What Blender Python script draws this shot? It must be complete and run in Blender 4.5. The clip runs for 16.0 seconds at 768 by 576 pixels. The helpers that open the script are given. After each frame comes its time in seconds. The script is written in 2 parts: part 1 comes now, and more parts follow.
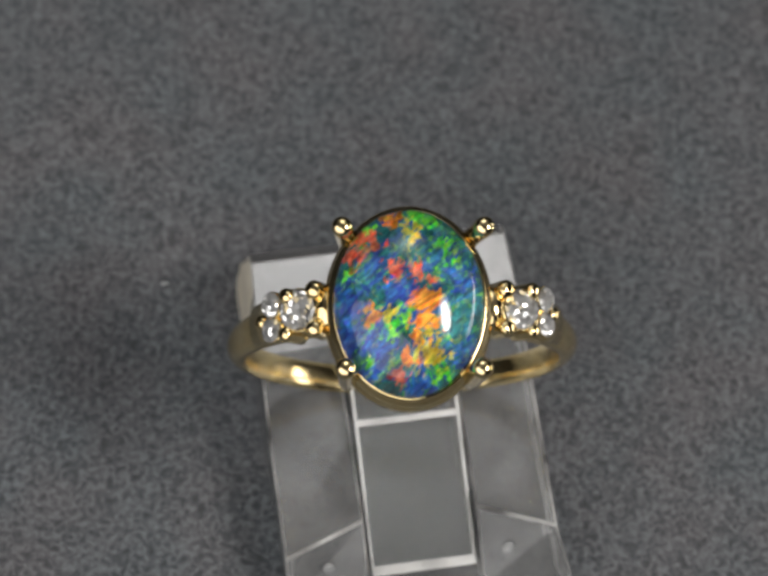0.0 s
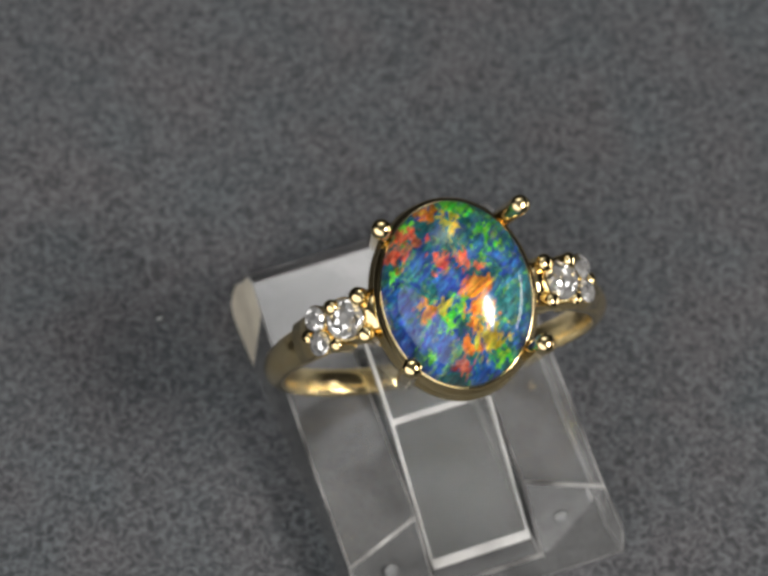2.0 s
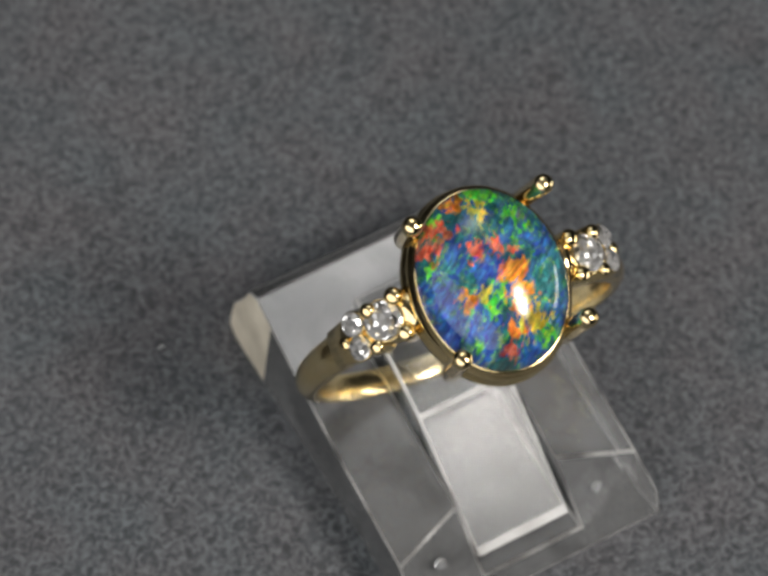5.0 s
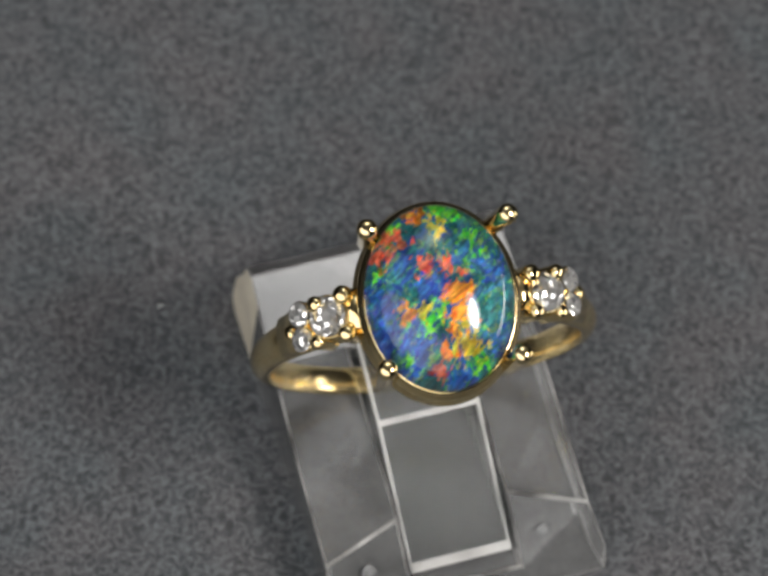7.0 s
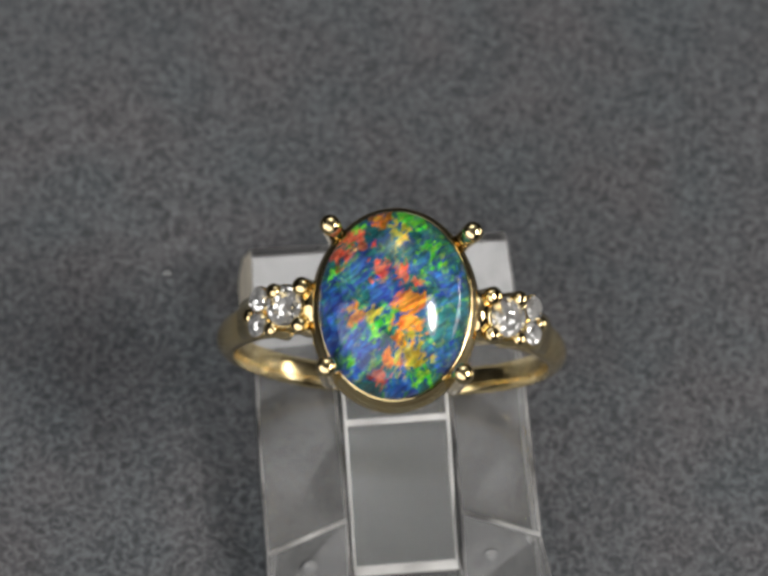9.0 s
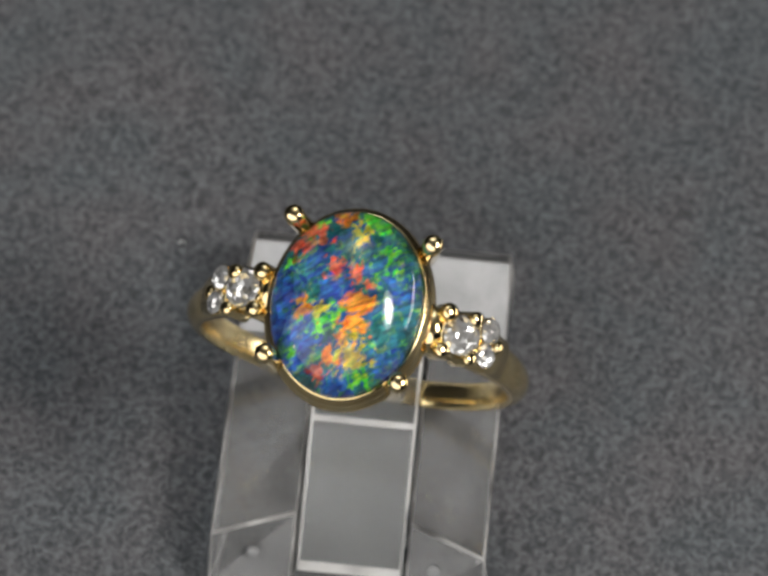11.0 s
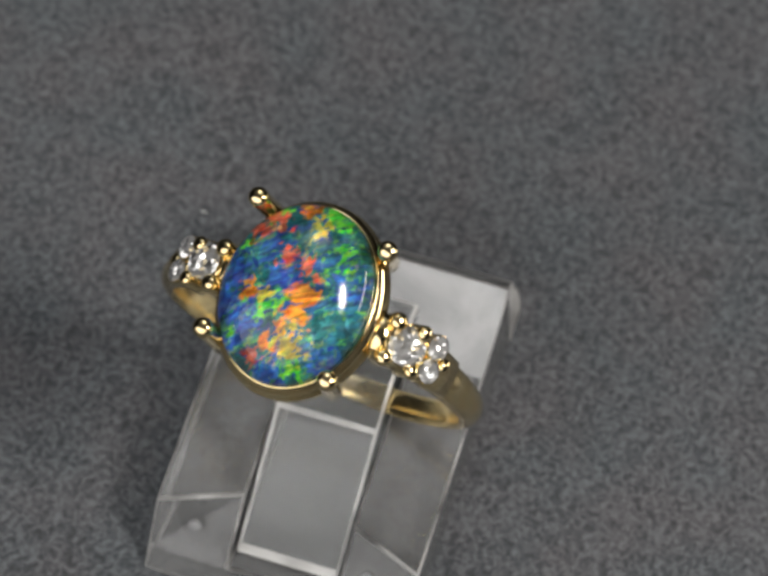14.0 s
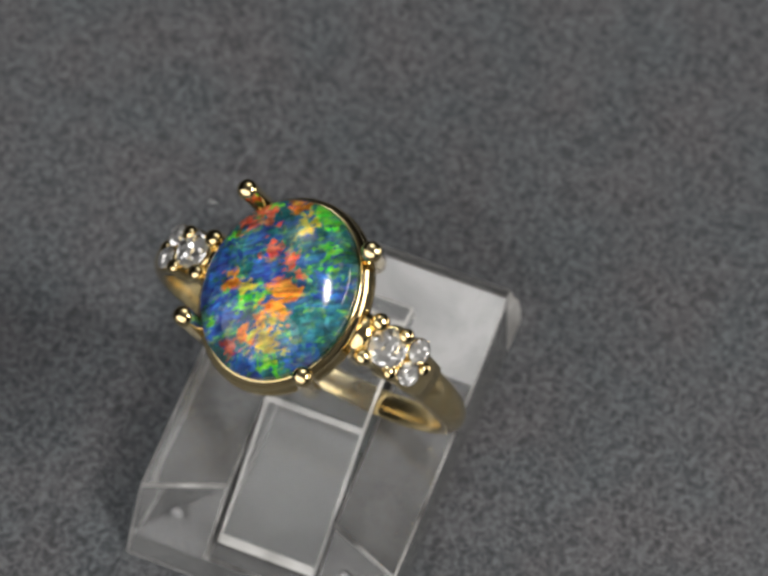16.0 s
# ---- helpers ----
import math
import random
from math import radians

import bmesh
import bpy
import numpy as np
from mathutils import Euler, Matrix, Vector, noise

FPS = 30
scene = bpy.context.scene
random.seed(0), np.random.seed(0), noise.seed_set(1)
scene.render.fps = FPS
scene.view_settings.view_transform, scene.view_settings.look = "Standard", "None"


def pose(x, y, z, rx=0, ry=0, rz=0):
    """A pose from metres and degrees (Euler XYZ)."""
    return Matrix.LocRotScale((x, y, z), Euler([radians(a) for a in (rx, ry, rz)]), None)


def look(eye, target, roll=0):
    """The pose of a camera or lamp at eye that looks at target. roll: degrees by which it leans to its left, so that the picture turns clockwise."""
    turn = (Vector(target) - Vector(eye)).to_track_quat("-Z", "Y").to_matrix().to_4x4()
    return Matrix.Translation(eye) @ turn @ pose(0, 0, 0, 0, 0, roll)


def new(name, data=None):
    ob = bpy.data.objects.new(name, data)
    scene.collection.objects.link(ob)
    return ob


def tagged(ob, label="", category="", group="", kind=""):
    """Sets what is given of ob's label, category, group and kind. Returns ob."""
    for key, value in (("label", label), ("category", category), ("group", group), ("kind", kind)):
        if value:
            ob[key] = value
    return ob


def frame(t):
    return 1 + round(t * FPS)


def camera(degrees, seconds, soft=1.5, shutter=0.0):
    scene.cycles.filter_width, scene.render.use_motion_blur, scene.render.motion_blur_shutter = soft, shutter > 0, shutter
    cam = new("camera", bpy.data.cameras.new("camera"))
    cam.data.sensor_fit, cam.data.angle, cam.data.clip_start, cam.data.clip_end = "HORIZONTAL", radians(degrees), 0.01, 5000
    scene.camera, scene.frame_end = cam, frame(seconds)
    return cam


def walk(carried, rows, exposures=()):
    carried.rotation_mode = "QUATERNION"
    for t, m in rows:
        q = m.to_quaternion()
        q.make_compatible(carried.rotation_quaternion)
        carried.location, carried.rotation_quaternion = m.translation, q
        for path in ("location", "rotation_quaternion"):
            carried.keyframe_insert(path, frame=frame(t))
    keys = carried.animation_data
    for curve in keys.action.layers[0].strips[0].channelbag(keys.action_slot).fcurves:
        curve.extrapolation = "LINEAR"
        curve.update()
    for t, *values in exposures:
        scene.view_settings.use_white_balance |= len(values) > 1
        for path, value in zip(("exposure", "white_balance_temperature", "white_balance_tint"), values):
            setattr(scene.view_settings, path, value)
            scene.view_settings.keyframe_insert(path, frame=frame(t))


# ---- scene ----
MM = 0.001
HEAD = (-0.18, -0.04, -0.1)   # middle of the stone in the ring's space, mm

# ---- camera: fixed over the turning plate ----
cam = camera(14.17, 16.0, soft=3.3)
CAM = pose(0, -0.096466, 0.177968, 29.017, -1.341, 1.672)
walk(cam, [(0, CAM), (16, CAM)])
cam.data.dof.use_dof = True
cam.data.dof.focus_distance = 0.176
cam.data.dof.aperture_fstop = 66.0

# turn of the plate in degrees, by seconds
TURN = [(0, 0.0), (0.5, 2.16), (1, 3.5), (1.5, 7.51), (2, 11.36), (2.5, 15.02), (3, 18.15), (3.2, 19.55), (3.5, 21.5), (3.75, 22.9), (4, 23.8),
        (4.25, 24.1), (4.5, 23.4), (4.75, 22.0), (5, 20.3), (5.3, 18.3), (5.5, 16.99), (6, 13.9), (6.5, 10.02), (7, 7.22), (7.5, 3.79), (8, -0.34), (8.2, -0.4),
        (8.5, -1.3), (9, -3.4), (9.5, -5.7), (10, -8.3), (10.3, -9.96), (10.5, -11.35), (11, -14.3), (11.5, -16.67), (12, -18.98), (12.5, -21.14),
        (13, -22.46), (13.5, -24.01), (14, -26.1), (14.5, -28.76), (14.85, -30.2), (15, -30.41), (15.5, -30.42), (15.8, -30.35), (16, -30.18)]

# ---- light ----
world = bpy.data.worlds.new("room_air")
scene.world = world
world.use_nodes = True
world.node_tree.nodes["Background"].inputs[0].default_value = (0.5, 0.55, 0.6, 1)
world.node_tree.nodes["Background"].inputs[1].default_value = 0.05


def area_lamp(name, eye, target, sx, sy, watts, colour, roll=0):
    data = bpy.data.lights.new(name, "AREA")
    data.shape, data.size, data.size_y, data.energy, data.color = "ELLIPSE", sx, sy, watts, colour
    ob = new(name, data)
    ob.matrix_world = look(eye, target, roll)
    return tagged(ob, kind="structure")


area_lamp("desk_lamp_light", (0.46, -0.247, 0.645), (0, -0.01, 0.02), 0.13, 0.26, 2.6, (1.0, 0.955, 0.9), -25)
area_lamp("desk_lamp_reflector", (0.472, -0.253, 0.66), (0, -0.01, 0.02), 0.21, 0.38, 1.1, (1.0, 0.96, 0.92), -25)
area_lamp("side_lamp_light", (0.36, 0.01, 0.065), (0, -0.01, 0.02), 0.26, 0.04, 0.24, (1.0, 0.95, 0.90))
# unseen soft fill, added in front to brighten the cloth's near side
area_lamp("front_fill_light", (-0.2, -0.36, 0.30), (-0.01, -0.04, 0), 0.9, 0.5, 2.1, (1.0, 0.98, 0.96))
area_lamp("ceiling_uplight", (0.0, 0.78, 1.65), (0.0, 0.78, 2.0), 0.3, 0.3, 9.5, (0.99, 0.995, 1.0))


# ---- materials ----
def material(name):
    m = bpy.data.materials.new(name)
    m.use_nodes = True
    n = m.node_tree.nodes
    return m, n, m.node_tree.links, n["Principled BSDF"]


def ramp(n, links, source, stops):
    r = n.new("ShaderNodeValToRGB")
    while len(r.color_ramp.elements) < len(stops):
        r.color_ramp.elements.new(0.5)
    for e, (at, c) in zip(r.color_ramp.elements, stops):
        e.position, e.color = at, (*c, 1)
    links.new(source, r.inputs[0])
    return r.outputs[0]


def noise_tex(n, links, vector, scale, detail=3, rough=0.5):
    t = n.new("ShaderNodeTexNoise")
    t.inputs["Scale"].default_value, t.inputs["Detail"].default_value, t.inputs["Roughness"].default_value = scale, detail, rough
    links.new(vector, t.inputs["Vector"])
    return t


def maths(n, links, op, a, b=None):
    m = n.new("ShaderNodeMath")
    m.operation = op
    for i, v in enumerate((a, b)):
        if v is None:
            continue
        if isinstance(v, (int, float)):
            m.inputs[i].default_value = v
        else:
            links.new(v, m.inputs[i])
    return m.outputs[0]


def mix(n, links, fac, a, b, blend="MIX"):
    m = n.new("ShaderNodeMix")
    m.data_type, m.blend_type = "RGBA", blend
    for sock, v in ((m.inputs[0], fac), (m.inputs[6], a), (m.inputs[7], b)):
        if isinstance(v, (int, float)):
            sock.default_value = v
        elif isinstance(v, tuple):
            sock.default_value = (*v, 1)
        else:
            links.new(v, sock)
    return m.outputs[2]


def bump(n, links, height, strength, distance, b):
    u = n.new("ShaderNodeBump")
    u.inputs["Strength"].default_value, u.inputs["Distance"].default_value = strength, distance
    links.new(height, u.inputs["Height"])
    links.new(u.outputs[0], b.inputs["Normal"])


def cloth_material():
    m, n, links, b = material("grey_cloth")
    co = n.new("ShaderNodeTexCoord").outputs["Object"]
    # curled pile: thin ridges between two noises, over a finer grain
    fine = noise_tex(n, links, co, 2300, 2, 0.55)
    curl = noise_tex(n, links, co, 1350, 1.2, 0.5)
    curl.inputs["Distortion"].default_value = 0.9
    ridge = maths(n, links, "SUBTRACT", 1.0, maths(n, links, "MULTIPLY", maths(n, links, "ABSOLUTE", maths(n, links, "SUBTRACT", curl.outputs[0], 0.5)), 7.0))
    ridge = maths(n, links, "MAXIMUM", ridge, 0.0)
    wide = noise_tex(n, links, co, 60, 3, 0.55)
    hue = noise_tex(n, links, co, 130, 2, 0.5)
    h = maths(n, links, "ADD", maths(n, links, "MULTIPLY", fine.outputs[0], 0.75), maths(n, links, "MULTIPLY", ridge, 0.28))
    c = ramp(n, links, h, [(0.3, (0.055, 0.058, 0.061)), (0.5, (0.0945, 0.099, 0.103)), (0.72, (0.168, 0.174, 0.18))])
    c = mix(n, links, 0.4, c, ramp(n, links, hue.outputs[0], [(0.35, (0.86, 0.98, 1.08)), (0.65, (1.1, 0.98, 1.04))]), "MULTIPLY")
    c = mix(n, links, 0.15, c, ramp(n, links, wide.outputs[0], [(0.3, (0.6, 0.62, 0.66)), (0.7, (1, 0.99, 0.98))]), "MULTIPLY")
    links.new(c, b.inputs["Base Color"])
    b.inputs["Roughness"].default_value = 0.75
    b.inputs["Specular IOR Level"].default_value = 0.3
    bump(n, links, h, 0.5, 0.0002, b)
    return m


def gold_material(name, smooth, worn):
    m, n, links, b = material(name)
    co = n.new("ShaderNodeTexCoord").outputs["Object"]
    t = noise_tex(n, links, co, 900, 3, 0.6)
    links.new(ramp(n, links, t.outputs[0], [(0.3, (0.91, 0.69, 0.32)), (0.7, (0.97, 0.81, 0.47))]), b.inputs["Base Color"])
    b.inputs["Metallic"].default_value = 1
    links.new(ramp(n, links, t.outputs[0], [(0.3, (smooth, smooth, smooth)), (0.75, (worn, worn, worn))]), b.inputs["Roughness"])
    bump(n, links, t.outputs[0], 0.12, 0.0001, b)
    return m


def acrylic_material(name, low, high, rough=0.09, uneven=0.08):
    m, n, links, b = material(name)
    co = n.new("ShaderNodeTexCoord").outputs["Object"]
    t = noise_tex(n, links, co, 160, 3, 0.5)
    b.inputs["Base Color"].default_value = (0.96, 0.975, 0.985, 1)
    smudge = noise_tex(n, links, co, 210, 4, 0.6)
    smudge.inputs["Distortion"].default_value = 0.6
    links.new(ramp(n, links, smudge.outputs[0], [(0.36, (low, low, low)), (0.6, (high, high, high))]), b.inputs["Transmission Weight"])
    b.inputs["IOR"].default_value = 1.49
    links.new(ramp(n, links, t.outputs[0], [(0.35, (rough,) * 3), (0.75, (rough + 0.16,) * 3)]), b.inputs["Roughness"])
    if uneven:
        bump(n, links, t.outputs[0], uneven, 0.0003, b)
    return m


def frosted_material(name, clear, tint=(1.0, 1.0, 1.0)):
    m, n, links, b = material(name)
    co = n.new("ShaderNodeTexCoord").outputs["Object"]
    t = noise_tex(n, links, co, 500, 3, 0.6)
    links.new(ramp(n, links, t.outputs[0], [(k, tuple(a * v for a, v in zip(tint, c))) for k, c in ((0.3, (0.72, 0.71, 0.69)), (0.7, (0.9, 0.9, 0.89)))]), b.inputs["Base Color"])
    patchy = noise_tex(n, links, co, 330, 3, 0.6)
    links.new(ramp(n, links, patchy.outputs[0], [(0.38, (max(clear - 0.2, 0.0),) * 3), (0.62, (min(clear + 0.26, 0.96),) * 3)]), b.inputs["Transmission Weight"])
    b.inputs["IOR"].default_value = 1.49
    b.inputs["Roughness"].default_value = 0.4
    bump(n, links, t.outputs[0], 0.4, 0.0002, b)
    return m


def leaning(n, links, cell_colour, amount):
    """Normals that lean at random from cell to cell."""
    lean = n.new("ShaderNodeVectorMath")
    lean.operation = "SUBTRACT"
    links.new(cell_colour, lean.inputs[0])
    lean.inputs[1].default_value = (0.5, 0.5, 0.5)
    add = n.new("ShaderNodeVectorMath")
    add.operation = "MULTIPLY_ADD"
    links.new(lean.outputs[0], add.inputs[0])
    add.inputs[1].default_value = (amount, amount, amount)
    links.new(n.new("ShaderNodeNewGeometry").outputs["Normal"], add.inputs[2])
    unit = n.new("ShaderNodeVectorMath")
    unit.operation = "NORMALIZE"
    links.new(add.outputs[0], unit.inputs[0])
    return unit.outputs[0]


def diamond_material():
    m, n, links, b = material("diamond")
    b.inputs["Base Color"].default_value = (0.97, 0.96, 0.94, 1)
    b.inputs["Transmission Weight"].default_value = 0.12
    b.inputs["Metallic"].default_value = 0.6
    b.inputs["IOR"].default_value = 2.4
    b.inputs["Roughness"].default_value = 0.07
    # many small facets: each cell leans its own way
    co = n.new("ShaderNodeTexCoord").outputs["Object"]
    t = n.new("ShaderNodeTexVoronoi")
    t.inputs["Scale"].default_value = 3600
    links.new(co, t.inputs["Vector"])
    links.new(leaning(n, links, t.outputs["Color"], 1.7), b.inputs["Normal"])
    return m


def opal_material():
    m, n, links, b = material("opal")
    co = n.new("ShaderNodeTexCoord").outputs["Object"]
    sep = n.new("ShaderNodeSeparateXYZ")
    links.new(co, sep.inputs[0])
    flat = n.new("ShaderNodeCombineXYZ")
    links.new(sep.outputs[0], flat.inputs[0])
    links.new(sep.outputs[1], flat.inputs[1])
    # ragged patches: coarse and fine warp, then cells drawn out along a slowly turning direction
    def warped(source, scale, amount, detail):
        w = noise_tex(n, links, source, scale, detail, 0.65)
        d = n.new("ShaderNodeVectorMath")
        d.operation = "SUBTRACT"
        links.new(w.outputs["Color"], d.inputs[0])
        d.inputs[1].default_value = (0.5, 0.5, 0.5)
        v = n.new("ShaderNodeVectorMath")
        v.operation = "MULTIPLY_ADD"
        links.new(d.outputs[0], v.inputs[0])
        v.inputs[1].default_value = (amount * MM, amount * MM, 0)
        links.new(source, v.inputs[2])
        return v.outputs[0]
    bent = warped(warped(flat.outputs[0], 300, 1.3, 1), 2400, 0.5, 4)
    mapping = n.new("ShaderNodeMapping")
    links.new(bent, mapping.inputs[0])
    mapping.vector_type = "TEXTURE"
    mapping.inputs["Rotation"].default_value = (0, 0, radians(50))
    mapping.inputs["Scale"].default_value = (1.6, 0.65, 1.0)

    cross = n.new("ShaderNodeMapping")
    links.new(bent, cross.inputs[0])
    cross.vector_type = "TEXTURE"
    cross.inputs["Rotation"].default_value = (0, 0, radians(105))
    cross.inputs["Scale"].default_value = (1.5, 0.75, 1.0)

    cell_colours = []

    def cells(scale, source):
        t = n.new("ShaderNodeTexVoronoi")
        t.feature = "SMOOTH_F1"
        t.inputs["Smoothness"].default_value = 0.35
        t.inputs["Scale"].default_value = scale
        links.new(source.outputs[0], t.inputs["Vector"])
        s = n.new("ShaderNodeSeparateColor")
        links.new(t.outputs["Color"], s.inputs[0])
        cell_colours.append(t.outputs["Color"])
        return s.outputs
    big, small, tiny = cells(1250, mapping), cells(2500, cross), cells(4300, mapping)
    soft = noise_tex(n, links, bent, 420, 3, 0.6)
    fleck = noise_tex(n, links, mapping.outputs[0], 1300, 3, 0.6)
    blue = ramp(n, links, maths(n, links, "ADD", maths(n, links, "MULTIPLY", big[0], 0.25), maths(n, links, "MULTIPLY", soft.outputs[0], 0.75)),
                [(0.3, (0.02, 0.07, 0.09)), (0.42, (0.02, 0.18, 0.18)), (0.52, (0.025, 0.07, 0.3)), (0.62, (0.035, 0.11, 0.42)), (0.75, (0.03, 0.3, 0.32))])
    side = n.new("ShaderNodeMapRange")
    links.new(sep.outputs[0], side.inputs["Value"])
    side.inputs["From Min"].default_value, side.inputs["From Max"].default_value = -0.5 * MM, 4 * MM
    blue = mix(n, links, maths(n, links, "MULTIPLY", side.outputs[0], 0.75), blue, ramp(n, links, soft.outputs[0], [(0.35, (0.012, 0.07, 0.08)), (0.65, (0.03, 0.24, 0.26))]))
    teal = ramp(n, links, tiny[1], [(0.2, (0.01, 0.09, 0.10)), (0.5, (0.02, 0.27, 0.2)), (0.8, (0.16, 0.62, 0.08))])
    c = mix(n, links, ramp(n, links, fleck.outputs[0], [(0.53, (0, 0, 0)), (0.6, (0.75, 0.75, 0.75))]), blue, teal)
    # play-of-colour: each flash is x, y, radius in mm from the stone's middle, and how much of it shows
    greens = [(0.6, 4.75, 0.75, 1.0), (-2.5, 3.9, 0.6, 0.7), (2.0, 2.8, 0.75, 0.7), (1.2, 2.1, 0.5, 0.6), (-0.7, -1.6, 0.65, 0.8), (0.1, -0.7, 0.55, 0.7), (1.7, -4.0, 0.6, 0.9), (-2.4, -3.3, 0.5, 0.6), (-3.4, 1.5, 0.5, 0.6)]
    reds = [(-2.3, 3.3, 0.65, 0.95), (-3.1, 2.4, 0.6, 0.75), (-0.9, 1.6, 0.55, 0.85), (0.3, 1.6, 0.55, 0.8), (0.9, 0.9, 0.45, 0.75), (-0.8, -4.0, 0.5, 0.85)]
    oranges = [(-0.95, 4.6, 0.55, 0.95), (1.05, -0.2, 0.75, 1.0), (0.95, -1.2, 0.6, 1.0), (-2.2, -0.9, 0.5, 0.85), (0.45, -2.2, 0.5, 0.8), (-0.2, -3.1, 0.55, 0.9)]
    yellows = [(1.1, -3.0, 0.85, 0.95), (-1.1, -0.9, 0.45, 0.75), (0.1, 3.5, 0.8, 0.6)]
    blues = [(-3.6, -0.3, 1.0, 0.9), (-3.3, -2.0, 0.95, 0.9), (-1.9, -2.2, 0.8, 0.95), (-0.3, 0.5, 0.75, 0.85), (0.3, -4.8, 0.9, 0.85), (2.8, 1.4, 1.0, 0.75), (3.0, -3.0, 0.9, 0.75), (-2.4, -4.1, 0.7, 0.8)]
    teals = [(-2.2, 0.9, 0.9, 0.6), (2.4, -1.8, 0.9, 0.7), (3.1, -0.3, 0.9, 0.65), (3.1, 2.9, 0.8, 0.7)]
    flashes = [(z, (0.03, 0.13, 0.16), (0.05, 0.3, 0.32)) for z in teals] + [(z, (0.035, 0.05, 0.42), (0.025, 0.17, 0.55)) for z in blues]
    flashes += [(z, (0.04, 0.72, 0.04), (0.25, 0.7, 0.04)) for z in greens] + [(z, (0.9, 0.52, 0.02), (0.6, 0.6, 0.05)) for z in yellows]
    flashes += [(z, (0.85, 0.07, 0.03), (0.85, 0.22, 0.12)) for z in reds] + [(z, (1.0, 0.17, 0.01), (1.0, 0.4, 0.02)) for z in oranges]
    for i, ((x, y, r, amount), colour, other) in enumerate(flashes):
        d = n.new("ShaderNodeVectorMath")
        d.operation = "DISTANCE"
        links.new(bent, d.inputs[0])
        d.inputs[1].default_value = ((x + HEAD[0]) * MM, (y + HEAD[1]) * MM, 0)
        w = maths(n, links, "SUBTRACT", amount * 1.1, maths(n, links, "MULTIPLY", d.outputs["Value"], 0.55 * amount / (r * MM)))
        pick = maths(n, links, "ADD", maths(n, links, "MULTIPLY", (small, big)[i % 2][i % 3], 0.45), maths(n, links, "MULTIPLY", tiny[(i + 1) % 3], 0.55))
        on = n.new("ShaderNodeMapRange")
        links.new(maths(n, links, "SUBTRACT", w, pick), on.inputs["Value"])
        on.inputs["From Min"].default_value, on.inputs["From Max"].default_value = -0.05, 0.13
        c = mix(n, links, maths(n, links, "MULTIPLY", on.outputs[0], 0.92), c, mix(n, links, tiny[i % 3], colour, other))
    # thin green and yellow threads between the flashes
    thread = noise_tex(n, links, bent, 700, 3, 0.55)
    line = maths(n, links, "SUBTRACT", 1.0, maths(n, links, "MULTIPLY", maths(n, links, "ABSOLUTE", maths(n, links, "SUBTRACT", thread.outputs[0], 0.5)), 26.0))
    gate = ramp(n, links, fleck.outputs[0], [(0.45, (0, 0, 0)), (0.58, (1, 1, 1))])
    c = mix(n, links, maths(n, links, "MULTIPLY", maths(n, links, "MAXIMUM", line, 0.0), maths(n, links, "MULTIPLY", gate, 0.5)), c, mix(n, links, tiny[2], (0.05, 0.5, 0.06), (0.5, 0.45, 0.04)))
    # fine strokes drawn out along the grain of the flashes
    stroke = n.new("ShaderNodeMapping")
    links.new(flat.outputs[0], stroke.inputs[0])
    stroke.vector_type = "TEXTURE"
    stroke.inputs["Rotation"].default_value = (0, 0, radians(38))
    stroke.inputs["Scale"].default_value = (2.6, 0.4, 1.0)
    strokes = noise_tex(n, links, stroke.outputs[0], 1900, 2, 0.5)
    c = mix(n, links, 0.5, c, ramp(n, links, strokes.outputs[0], [(0.36, (0.45, 0.47, 0.5)), (0.6, (1.35, 1.35, 1.3))]), "MULTIPLY")
    haze = noise_tex(n, links, mapping.outputs[0], 1500, 4, 0.7)
    c = mix(n, links, 0.8, c, ramp(n, links, haze.outputs[0], [(0.38, (0.3, 0.32, 0.36)), (0.58, (1, 1, 1))]), "MULTIPLY")
    broad = noise_tex(n, links, flat.outputs[0], 520, 2, 0.5)
    c = mix(n, links, 0.7, c, ramp(n, links, broad.outputs[0], [(0.38, (0.66, 0.69, 0.74)), (0.55, (1.75, 1.72, 1.6))]), "MULTIPLY")
    veil = noise_tex(n, links, mapping.outputs[0], 900, 5, 0.7)
    c = mix(n, links, maths(n, links, "MULTIPLY", ramp(n, links, veil.outputs[0], [(0.5, (0, 0, 0)), (0.72, (1, 1, 1))]), 0.12), c, (0.42, 0.5, 0.4))
    links.new(c, b.inputs["Base Color"])
    b.inputs["Roughness"].default_value = 0.5
    b.inputs["Metallic"].default_value = 0.2
    links.new(leaning(n, links, cell_colours[1], 0.6), b.inputs["Normal"])
    b.inputs["Specular IOR Level"].default_value = 0.2
    b.inputs["Coat Weight"].default_value = 1.0
    b.inputs["Coat Roughness"].default_value = 0.03
    b.inputs["Coat IOR"].default_value = 1.5
    return m


def paint_material(name, c, rough=0.8):
    m, n, links, b = material(name)
    co = n.new("ShaderNodeTexCoord").outputs["Object"]
    t = noise_tex(n, links, co, 6, 4, 0.6)
    links.new(ramp(n, links, t.outputs[0], [(0.3, tuple(v * 0.9 for v in c)), (0.7, c)]), b.inputs["Base Color"])
    b.inputs["Roughness"].default_value = rough
    return m


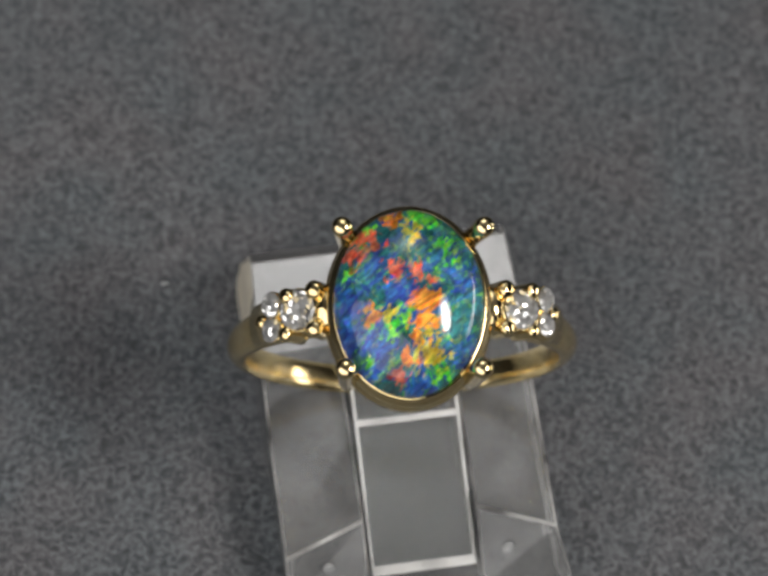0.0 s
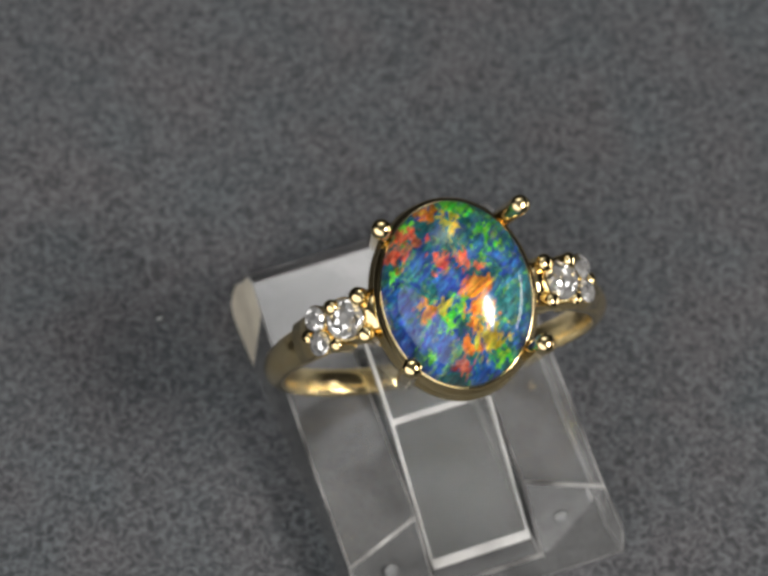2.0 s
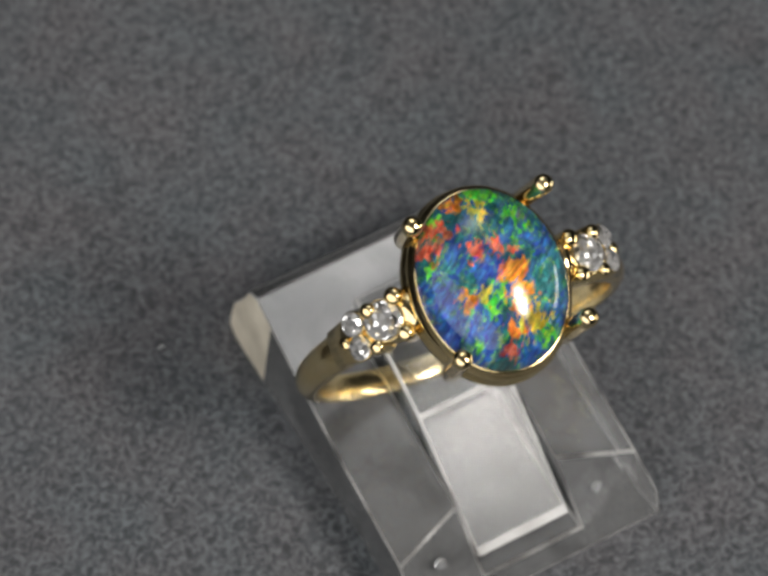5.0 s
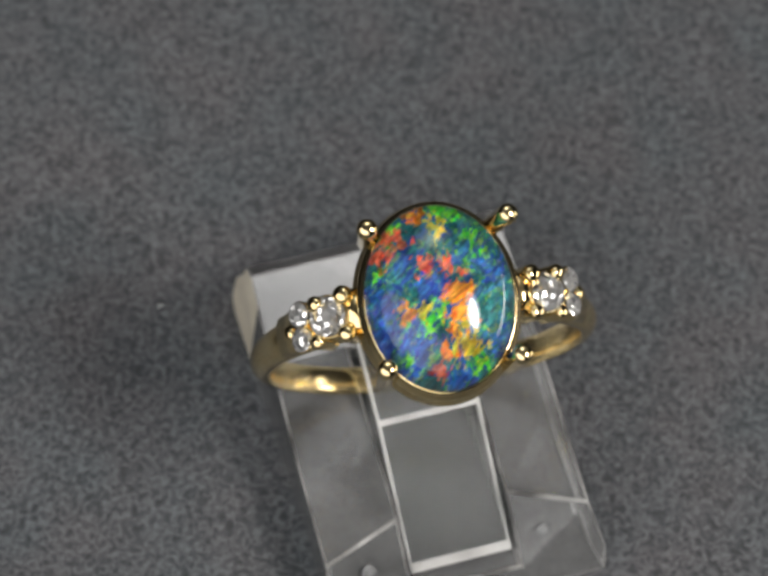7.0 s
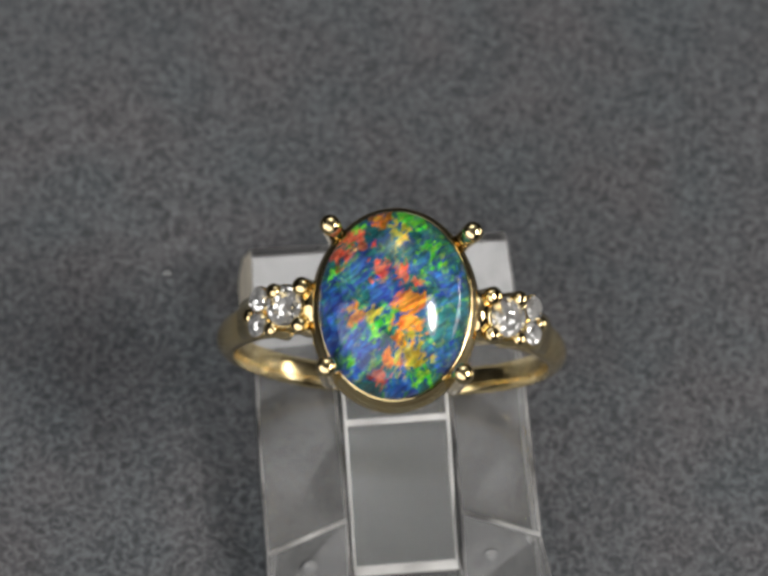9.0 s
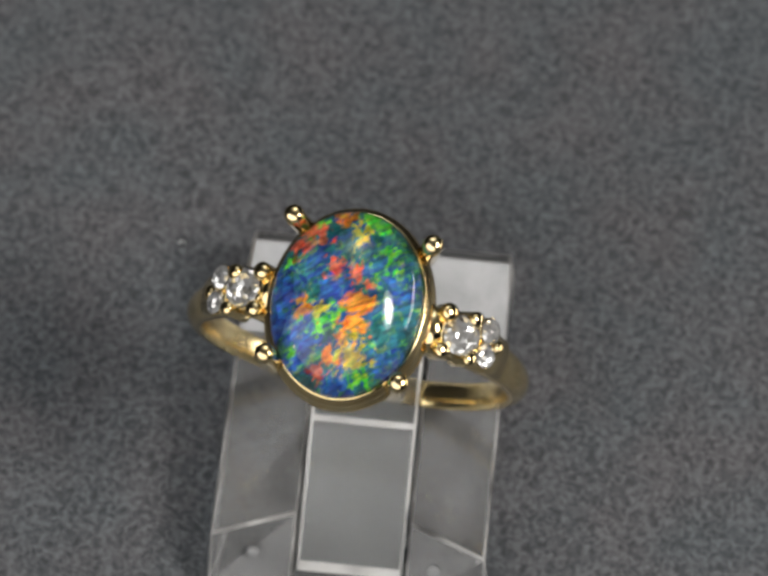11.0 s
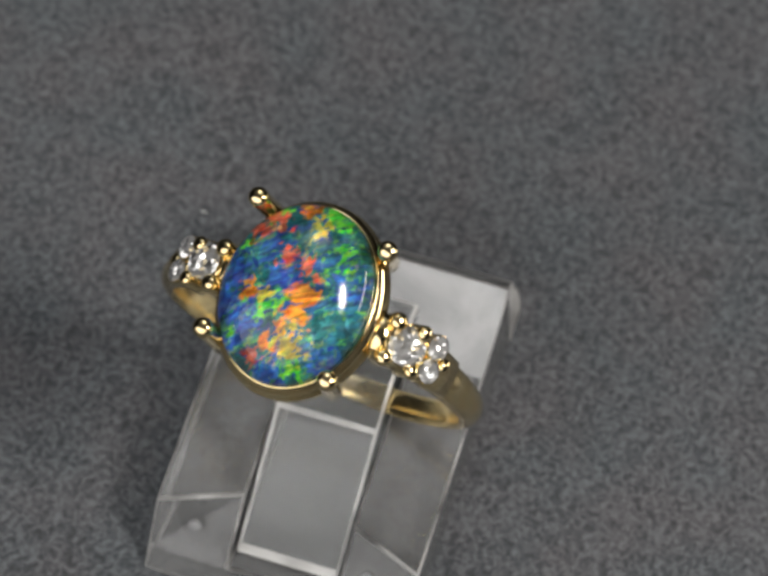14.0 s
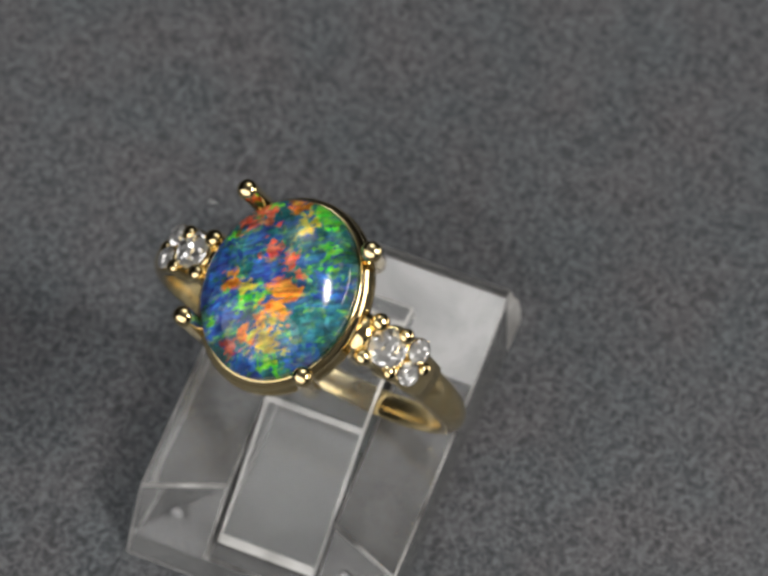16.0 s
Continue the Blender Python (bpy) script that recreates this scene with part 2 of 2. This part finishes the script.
CLOTH, GOLD, SATIN, ACRYLIC, DIAMOND, OPAL = cloth_material(), gold_material("yellow_gold", 0.05, 0.13), gold_material("satin_gold", 0.14, 0.26), acrylic_material("clear_acrylic", 0.83, 0.9), diamond_material(), opal_material()
SOFT = gold_material("bezel_gold", 0.06, 0.14)
# whitened bevels put the edge highlights into the colour; ends and back are frosted
FROSTED, EDGE = frosted_material("frosted_acrylic_edge", 0.4), frosted_material("highlight_acrylic_edge", 0.66)
# cream side of the back block: lamp light gathered in it, painted as colour
CREAM = frosted_material("lamp_glow_side", 0.0, (1.0, 0.92, 0.76))
# milky top of the back block: the ceiling's reflection put into its whiteness
TONGUE, SHEEN = acrylic_material("clear_tongue_acrylic", 0.955, 0.955, 0.12, 0.0), acrylic_material("ceiling_sheen_acrylic", 0.46, 0.58)
CEILING = paint_material("ceiling_paint", (0.8, 0.8, 0.79))
LINT = paint_material("white_lint", (0.75, 0.75, 0.74))
WALL = paint_material("wall_paint", (0.07, 0.072, 0.076))
DESK = paint_material("desk_laminate", (0.02, 0.02, 0.021), 0.5)


# ---- mesh helpers (millimetres in, metres out) ----
def part(name, bm, mat, parent=None, label="", smooth=True):
    bmesh.ops.recalc_face_normals(bm, faces=bm.faces)
    for v in bm.verts:
        v.co *= MM
    me = bpy.data.meshes.new(name)
    for f in bm.faces:
        f.smooth = smooth
    bm.to_mesh(me)
    bm.free()
    for one in mat if isinstance(mat, list) else [mat]:
        me.materials.append(one)
    ob = new(name, me)
    ob.parent = parent
    return tagged(ob, label) if label else ob


def tube(path, radius, seg=12, closed=False, caps=True, bm=None):
    """A round tube of given radii along points."""
    bm = bm or bmesh.new()
    pts = [Vector(p) for p in path]
    rings, k = [], len(pts)
    for i, p in enumerate(pts):
        a, b = (pts[i - 1] if i or closed else p), (pts[(i + 1) % k] if i < k - 1 or closed else p)
        q = (b - a).to_track_quat("Z", "Y")
        r = radius[i] if isinstance(radius, (list, tuple)) else radius
        rings.append([bm.verts.new(p + q @ Vector((r * math.cos(t), r * math.sin(t), 0))) for t in (2 * math.pi * j / seg for j in range(seg))])
    pairs = list(zip(rings, rings[1:])) + ([(rings[-1], rings[0])] if closed else [])
    for u, w in pairs:
        for j in range(seg):
            bm.faces.new((u[j], u[(j + 1) % seg], w[(j + 1) % seg], w[j]))
    if caps and not closed:
        bm.faces.new(rings[0]), bm.faces.new(rings[-1])
    return bm


def sweep(sections, closed=False, bm=None):
    """Skin over equal loops of points."""
    bm = bm or bmesh.new()
    loops = [[bm.verts.new(p) for p in s] for s in sections]
    k = len(loops[0])
    pairs = list(zip(loops, loops[1:])) + ([(loops[-1], loops[0])] if closed else [])
    for u, w in pairs:
        for j in range(k):
            bm.faces.new((u[j], u[(j + 1) % k], w[(j + 1) % k], w[j]))
    if not closed:
        bm.faces.new(loops[0]), bm.faces.new(loops[-1])
    return bm


def prism(profile, x0, x1, bevel=0.35):
    """A side profile of (y, z) drawn from x0 to x1, edges bevelled."""
    bm = sweep([[(x, y, z) for y, z in profile] for x in (x0, x1)])
    bmesh.ops.recalc_face_normals(bm, faces=bm.faces)
    sharp = [e for e in bm.edges if e.calc_face_angle() > 0.13]
    bmesh.ops.bevel(bm, geom=sharp, offset=bevel, segments=3, affect="EDGES", profile=0.6, material=1)
    return bm


def box(x0, x1, y0, y1, z0, z1):
    bm = bmesh.new()
    bmesh.ops.create_cube(bm, size=1, matrix=Matrix.LocRotScale(((x0 + x1) / 2, (y0 + y1) / 2, (z0 + z1) / 2), None, (x1 - x0, y1 - y0, z1 - z0)))
    return bm


# ---- the room round the desk ----
def room():
    w, t = 1600, 60
    tagged(part("desk_top", box(-700, 700, -500, 700, -48, -18), DESK, smooth=False), "dark laminate desk top under the turning plate", kind="structure")
    tagged(part("floor", box(-w, w, -w, w, -800, -740), DESK, smooth=False), "plain dark floor", kind="structure")
    tagged(part("ceiling", box(-w, w, -w, w, 2000, 2060), CEILING, smooth=False), "plain painted ceiling", kind="structure")
    for name, b in (("wall_north", (-w, w, w, w + t)), ("wall_south", (-w, w, -w - t, -w)), ("wall_east", (w, w + t, -w, w)), ("wall_west", (-w - t, -w, -w, w))):
        tagged(part(name, box(*b, -740, 2000), WALL, smooth=False), "plain grey painted wall", kind="structure")


# ---- turning plate covered with cloth ----
def disc(prof, k=96):
    """A solid turned from (radius, height) pairs, outermost loops only."""
    bm = bmesh.new()
    loops = [[bm.verts.new((r * math.cos(2 * math.pi * j / k), r * math.sin(2 * math.pi * j / k), z)) for j in range(k)] for r, z in prof]
    for u, w in zip(loops, loops[1:]):
        for j in range(k):
            bm.faces.new((u[j], u[(j + 1) % k], w[(j + 1) % k], w[j]))
    bm.faces.new(loops[0]), bm.faces.new(loops[-1])
    return bm


def turning_plate():
    root = tagged(new("turntable"), "round turntable covered with speckled dark grey cloth", "turntable")
    part("base", disc([(50, -18), (51, -16), (51, -3), (50, -2.02)]), DESK, root, "dark plastic base", smooth=False)
    part("cloth_cover", disc([(51, -2), (52, -1.6), (52, -0.6), (51.6, -0.15), (51, 0)]), CLOTH, root, "speckled dark grey cloth", smooth=False)
    return root


def lint():
    """A tiny curled fibre lying on the cloth."""
    path = [(0.16 * math.cos(t) * (1 + 0.3 * t / 4), 0.11 * math.sin(t), 0.05 + 0.02 * t) for t in (0.4 * k for k in range(11))]
    return tagged(part("lint_fibre", tube(path, 0.035, 8), LINT), "tiny curled white lint fibre on grey cloth", "lint")


# ---- acrylic stand ----
STAND = pose(0, 0, 0, 0, 0, 10.3)


def stand_body():
    """Two side rails and a back block in one piece over a thin base; the front faces of the rails slant inwards."""
    xs = [-7.7, -2.5, 4.5, 9.3]
    front = [-18.4, -16.4, -16.4, -18.4]

    def top(y):
        return 4.5 + 2.5 * (y + 17.4) / 18.8
    def rows(i):
        f = front[i]
        return [(-20.2, 1.5), (f, 4.5), (-11, top(-11)), (-5, top(-5)), (-1, top(-1)), (1.2, 6.95), (2.2, 6.3), (2.8, 4.6), (3.7, 2.8), (3.9, 1.2)]
    bm = bmesh.new()
    # the foot spreads a little towards the front, the back block has a draft: narrower above than below
    west_up, west_low = [-7.7, -7.65, -7.6, -7.45, -7.3, -7.2, -7.25, -7.4, -7.6, -7.7], [-7.7, -7.7, -7.7, -7.8, -7.95, -8.0, -8.0, -8.0, -7.9, -7.8]
    east_up, east_low = [10.1, 9.3, 9.35, 9.35, 9.3, 9.2, 9.2, 9.25, 9.35, 9.4], [9.9, 9.4, 9.4, 9.5, 9.6, 9.6, 9.6, 9.6, 9.6, 9.6]
    def across(i, k, upper):
        return xs[i] if i in (1, 2) else ((west_up, east_up) if upper else (west_low, east_low))[i // 3][k]
    up = [[bm.verts.new((across(i, k, True), *r)) for k, r in enumerate(rows(i))] for i in range(4)]
    low = [[bm.verts.new((across(i, k, False), r[0] - (0.95 if k == 0 else 0), 0)) for k, r in enumerate(rows(i))] for i in range(4)]
    floor = [[bm.verts.new((xs[i], y, 1.2)) for y in (-16.4, -11, -5)] for i in (1, 2)]
    n = len(up[0])
    for i in range(3):
        for j in range(n - 1):
            bm.faces.new((low[i][j], low[i + 1][j], low[i + 1][j + 1], low[i][j + 1]))
            if i != 1 or j >= 3:
                bm.faces.new((up[i][j], up[i + 1][j], up[i + 1][j + 1], up[i][j + 1]))
        bm.faces.new((up[i][0], up[i + 1][0], low[i + 1][0], low[i][0]))
        bm.faces.new((up[i][-1], up[i + 1][-1], low[i + 1][-1], low[i][-1]))
    for i in (0, 3):
        for j in range(n - 1):
            bm.faces.new((up[i][j], up[i][j + 1], low[i][j + 1], low[i][j]))
    l, r = floor
    bm.faces.new((up[1][0], up[2][0], r[0], l[0]))
    for j in (0, 1):
        bm.faces.new((l[j], r[j], r[j + 1], l[j + 1]))
    bm.faces.new((l[2], r[2], up[2][3], up[1][3]))
    for side, u in ((l, up[1]), (r, up[2])):
        bm.faces.new((u[0], u[1], side[0]))
        bm.faces.new((u[1], u[2], side[1], side[0]))
        bm.faces.new((u[2], u[3], side[2], side[1]))
    bmesh.ops.recalc_face_normals(bm, faces=bm.faces)
    sharp = [e for e in bm.edges if len(e.link_faces) == 2 and e.calc_face_angle() > 0.3]
    bmesh.ops.bevel(bm, geom=sharp, offset=0.15, segments=3, affect="EDGES", profile=0.6, material=1)
    for f in bm.faces:
        f.normal_update()
        if f.calc_center_median().y > -1.1 and f.normal.x < -0.75:
            f.material_index = 4
        elif f.calc_center_median().y > 1.3 and f.normal.z < 0.75:
            f.material_index = 2
        elif f.calc_center_median().y > -4.9 and f.normal.z > 0.9 and f.calc_center_median().z > 5:
            f.material_index = 3
    return bm


def ring_stand():
    root = tagged(new("ring_stand"), "clear acrylic ring stand with a sloping tongue, on grey cloth", "ring stand")
    part("body", stand_body(), [ACRYLIC, EDGE, FROSTED, SHEEN, CREAM], root, smooth=False)
    top = [(-18.5, 2.1), (-11, 7.0), (-7.4, 8.3), (-4.2, 9.3), (-2.6, 8.9), (-2.2, 7.0)]
    under = [(-3.6, 7.0), (-4.2, 8.2), (-7.4, 7.2), (-11, 5.7), (-16.4, 2.7), (-18.9, 1.5), (-19.1, 1.8)]
    bm = prism(top + under, -2.3, 4.3, 0.2)
    for f in bm.faces:
        c = f.calc_center_median()
        if c.y < -18.3 and c.z < 2.9:
            f.material_index = 1
    part("tongue", bm, [TONGUE, FROSTED], root, "raised clear tongue that holds the ring", smooth=False)
    for x, y in ((-5.0, -18.85), (6.2, -18.95)):
        bm = ball(0.42, (0, 0, 0), 0.4)
        bm.transform(pose(x, y, 3.3, 55, 0, 0))
        part("moulding_mark", bm, ACRYLIC, root, "small raised moulding mark")
    return root


# ---- ring: its own space, x across, y along the stone, z out of the stone; origin at the band's centre ----
RING = Matrix.Translation((0.002305, -0.009412, 0.01591)) @ pose(0, 0, 0, 20.58, 0.74, 2.99)


def band():
    sections = []
    steps = 96
    for i in range(steps + 1):
        a = radians(33 + 294 * i / steps)
        top = abs(math.cos(a / 2)) ** 3
        wide, thick = 0.85 + 0.45 * top, 0.65 + 0.2 * top
        r = 9.42
        loop = []
        for j in range(16):
            t = 2 * math.pi * j / 16
            v, u = wide * math.cos(t), math.sin(t)
            rr = r + thick * (u * 1.4 if u > 0 else u * 0.35)
            loop.append((rr * math.sin(a), v, rr * math.cos(a)))
        sections.append(loop)
    return sweep(sections)


def oval(rx, ry, z, k=64):
    return [(rx * math.cos(2 * math.pi * j / k), ry * math.sin(2 * math.pi * j / k), z) for j in range(k)]


def stone(rx, ry, z0, girdle, dome):
    prof = [(0.55, -1.0), (0.93, -0.25), (1.0, 0), (1.0, girdle)]
    rows = 14
    for i in range(1, rows):
        t = math.pi / 2 * i / rows
        prof.append((math.cos(t) ** 0.9, girdle + dome * math.sin(t)))
    bm = sweep([oval(rx * s, ry * s, z0 + z) for s, z in prof])
    return bm


def brilliant(r):
    """Round brilliant: table, crown and pavilion facets."""
    bm = bmesh.new()
    def loop(rad, z, k, off=0):
        return [bm.verts.new((rad * math.cos(2 * math.pi * (j + off) / k), rad * math.sin(2 * math.pi * (j + off) / k), z)) for j in range(k)]
    loop(0.52 * r, 0.34 * r, 8), loop(0.68 * r, 0.29 * r, 8, 0.5), loop(0.86 * r, 0.16 * r, 16, 0.25), loop(r, 0.02 * r, 24), loop(r, -0.03 * r, 24)
    loop(0.72 * r, -0.26 * r, 16, 0.5), loop(0.4 * r, -0.53 * r, 8, 0.5)
    bm.verts.new((0, 0, -0.86 * r))
    bmesh.ops.convex_hull(bm, input=list(bm.verts))
    return bm


def ball(r, at, squash=1.0):
    bm = bmesh.new()
    bmesh.ops.create_icosphere(bm, subdivisions=3, radius=r)
    for v in bm.verts:
        v.co = Vector((v.co.x, v.co.y, v.co.z * squash)) + Vector(at)
    return bm


def prong(base, tip, r):
    """A post with a rounded end."""
    b, t = Vector(base), Vector(tip)
    d = (t - b).normalized()
    path = [b.lerp(t, k) for k in (0, 0.3, 0.6, 0.8)] + [t - d * r * 0.55, t - d * r * 0.25, t - d * r * 0.06, t]
    rad = [r * 1.02, r, r, r, r, r * 0.86, r * 0.55, r * 0.2]
    return tube(path, rad)


def shifted(bm, by):
    bm.transform(Matrix.Translation(by))
    return bm


def along(x, y, z, tilt, side):
    """A seat on the shoulder: tilted away from the stone."""
    return Matrix.Translation((side * x, y, z)) @ pose(0, 0, 0, 0, side * tilt, 0)


def cluster(root, side):
    """One larger and two small diamonds in gold collets, held by five round claws."""
    lean = -0.28 if side < 0 else 0.0
    seats = [(6.35, -0.03, 9.75, 30, 1.16), (7.86, 0.68 + lean, 8.62, 46, 0.72), (7.86, -0.72 + lean, 8.5, 46, 0.72)]
    collets = []
    for x, y, z, tilt, r in seats:
        q = along(x, y, z, tilt, side)
        cup = sweep([oval(r * s, r * s, h * r / 1.1, 24) for s, h in ((0.45, -1.5), (0.8, -0.8), (1.0, -0.14), (1.08, -0.12), (1.02, -0.8), (0.75, -1.6))], closed=True)
        cup.transform(q)
        collet = part("collet", cup, GOLD, root, "small gold collet with a diamond")
        bm = brilliant(r)
        bm.transform(q)
        part("diamond", bm, DIAMOND, collet, "round brilliant diamond" if r > 1 else "tiny round brilliant diamond", smooth=False)
        collets.append(collet)
    for x, y, z, r, tilt, holder in ((5.55, 1.02, 10.6, 0.56, 22, 0), (5.55, -1.15, 10.5, 0.52, 22, 0), (7.16, 1.02 + lean, 9.9, 0.48, 36, 0), (7.2, -1.2 + lean * 0.5, 9.4, 0.46, 36, 0), (8.62, -0.05 + lean * 1.5, 7.7, 0.48, 52, 1)):
        down = Vector((side * math.sin(radians(tilt)), 0, math.cos(radians(tilt)))) * 1.9
        tip = Vector((side * x, y, z))
        part("claw", prong(tip - down, tip, r), GOLD, collets[holder])


def gold_ring():
    root = tagged(new("ring"), "yellow gold ring with an oval opal and small diamonds", "ring")
    bm = band()
    for f in bm.faces:
        c = f.calc_center_median()
        f.material_index = 0 if math.hypot(c.x, c.z) < 9.44 else 1
    # the band is tilted slightly forward of the head to fit the camera's view
    bm.transform(Matrix.Translation((0, 0, 9.5)) @ pose(0, 0, 0, -5.5, 0, 0) @ Matrix.Translation((0, 0, -9.5)))
    part("band", bm, [SATIN, GOLD], root, "polished yellow gold band")
    # oval cup: thin lip round the stone, groove, wider lower rail
    wall = [(4.15, 5.22, 11.8), (4.25, 5.31, 11.84), (4.33, 5.4, 11.76), (4.36, 5.44, 11.62), (4.3, 5.4, 11.6), (4.3, 5.4, 11.42), (4.54, 5.6, 11.28), (4.64, 5.7, 11.05), (4.6, 5.66, 10.8),
            (4.4, 5.46, 10.66), (4.42, 5.48, 10.5), (4.72, 5.78, 10.3), (4.8, 5.86, 9.9), (4.45, 5.5, 9.4), (4.1, 5.15, 9.1), (3.6, 4.7, 9.3), (3.8, 4.9, 11.0), (4.1, 5.18, 11.6)]
    head = part("setting", shifted(sweep([oval(*w) for w in wall], closed=True), (-0.1, -0.04, 0)), SOFT, root, "grooved oval gold rim")
    part("opal", shifted(stone(4.2, 5.26, 11.3, 1.0, 2.2), HEAD), OPAL, head, "oval cabochon opal in blue, green and orange flashes")
    part("rail", shifted(tube(oval(3.1, 4.0, 9.6), 0.45, 10, closed=True), HEAD), GOLD, head)
    for sx in (-1, 1):
        for sy in (-1, 1):
            part("prong", prong((sx * 3.45 - 0.05, sy * 4.0, 9.2), (sx * (3.98 if sy > 0 else 3.8), sy * 3.93, 14.7), 0.58), GOLD, head)
        arm = []
        for x, y, z, w, h in ((4.1, 0, 10.2, 1.3, 0.75), (4.9, 0, 9.5, 1.25, 0.7), (5.6, 0, 9.0, 1.2, 0.7), (6.6, -0.1, 8.3, 1.35, 0.65), (7.7, -0.25, 7.2, 1.35, 0.6), (8.7, -0.4, 5.6, 1.15, 0.6)):
            loop = []
            for j in range(16):
                t = 2 * math.pi * j / 16
                c, u = w * math.cos(t), h * math.sin(t)
                loop.append((sx * (x + u * 0.6), y + c, z + u * 0.8))
            arm.append(loop)
        part("shoulder", sweep(arm), GOLD, root)
        cluster(root, sx)
    return root


room()
plate = turning_plate()
fibre = lint()
stand = ring_stand()
ring = gold_ring()


def motions():
    for thing, at in ((plate, Matrix()), (fibre, pose(-0.01312, 0.002, 0)), (stand, STAND), (ring, RING)):
        walk(thing, [(t, pose(0, 0, 0, 0, 0, a) @ at) for t, a in TURN])


motions()
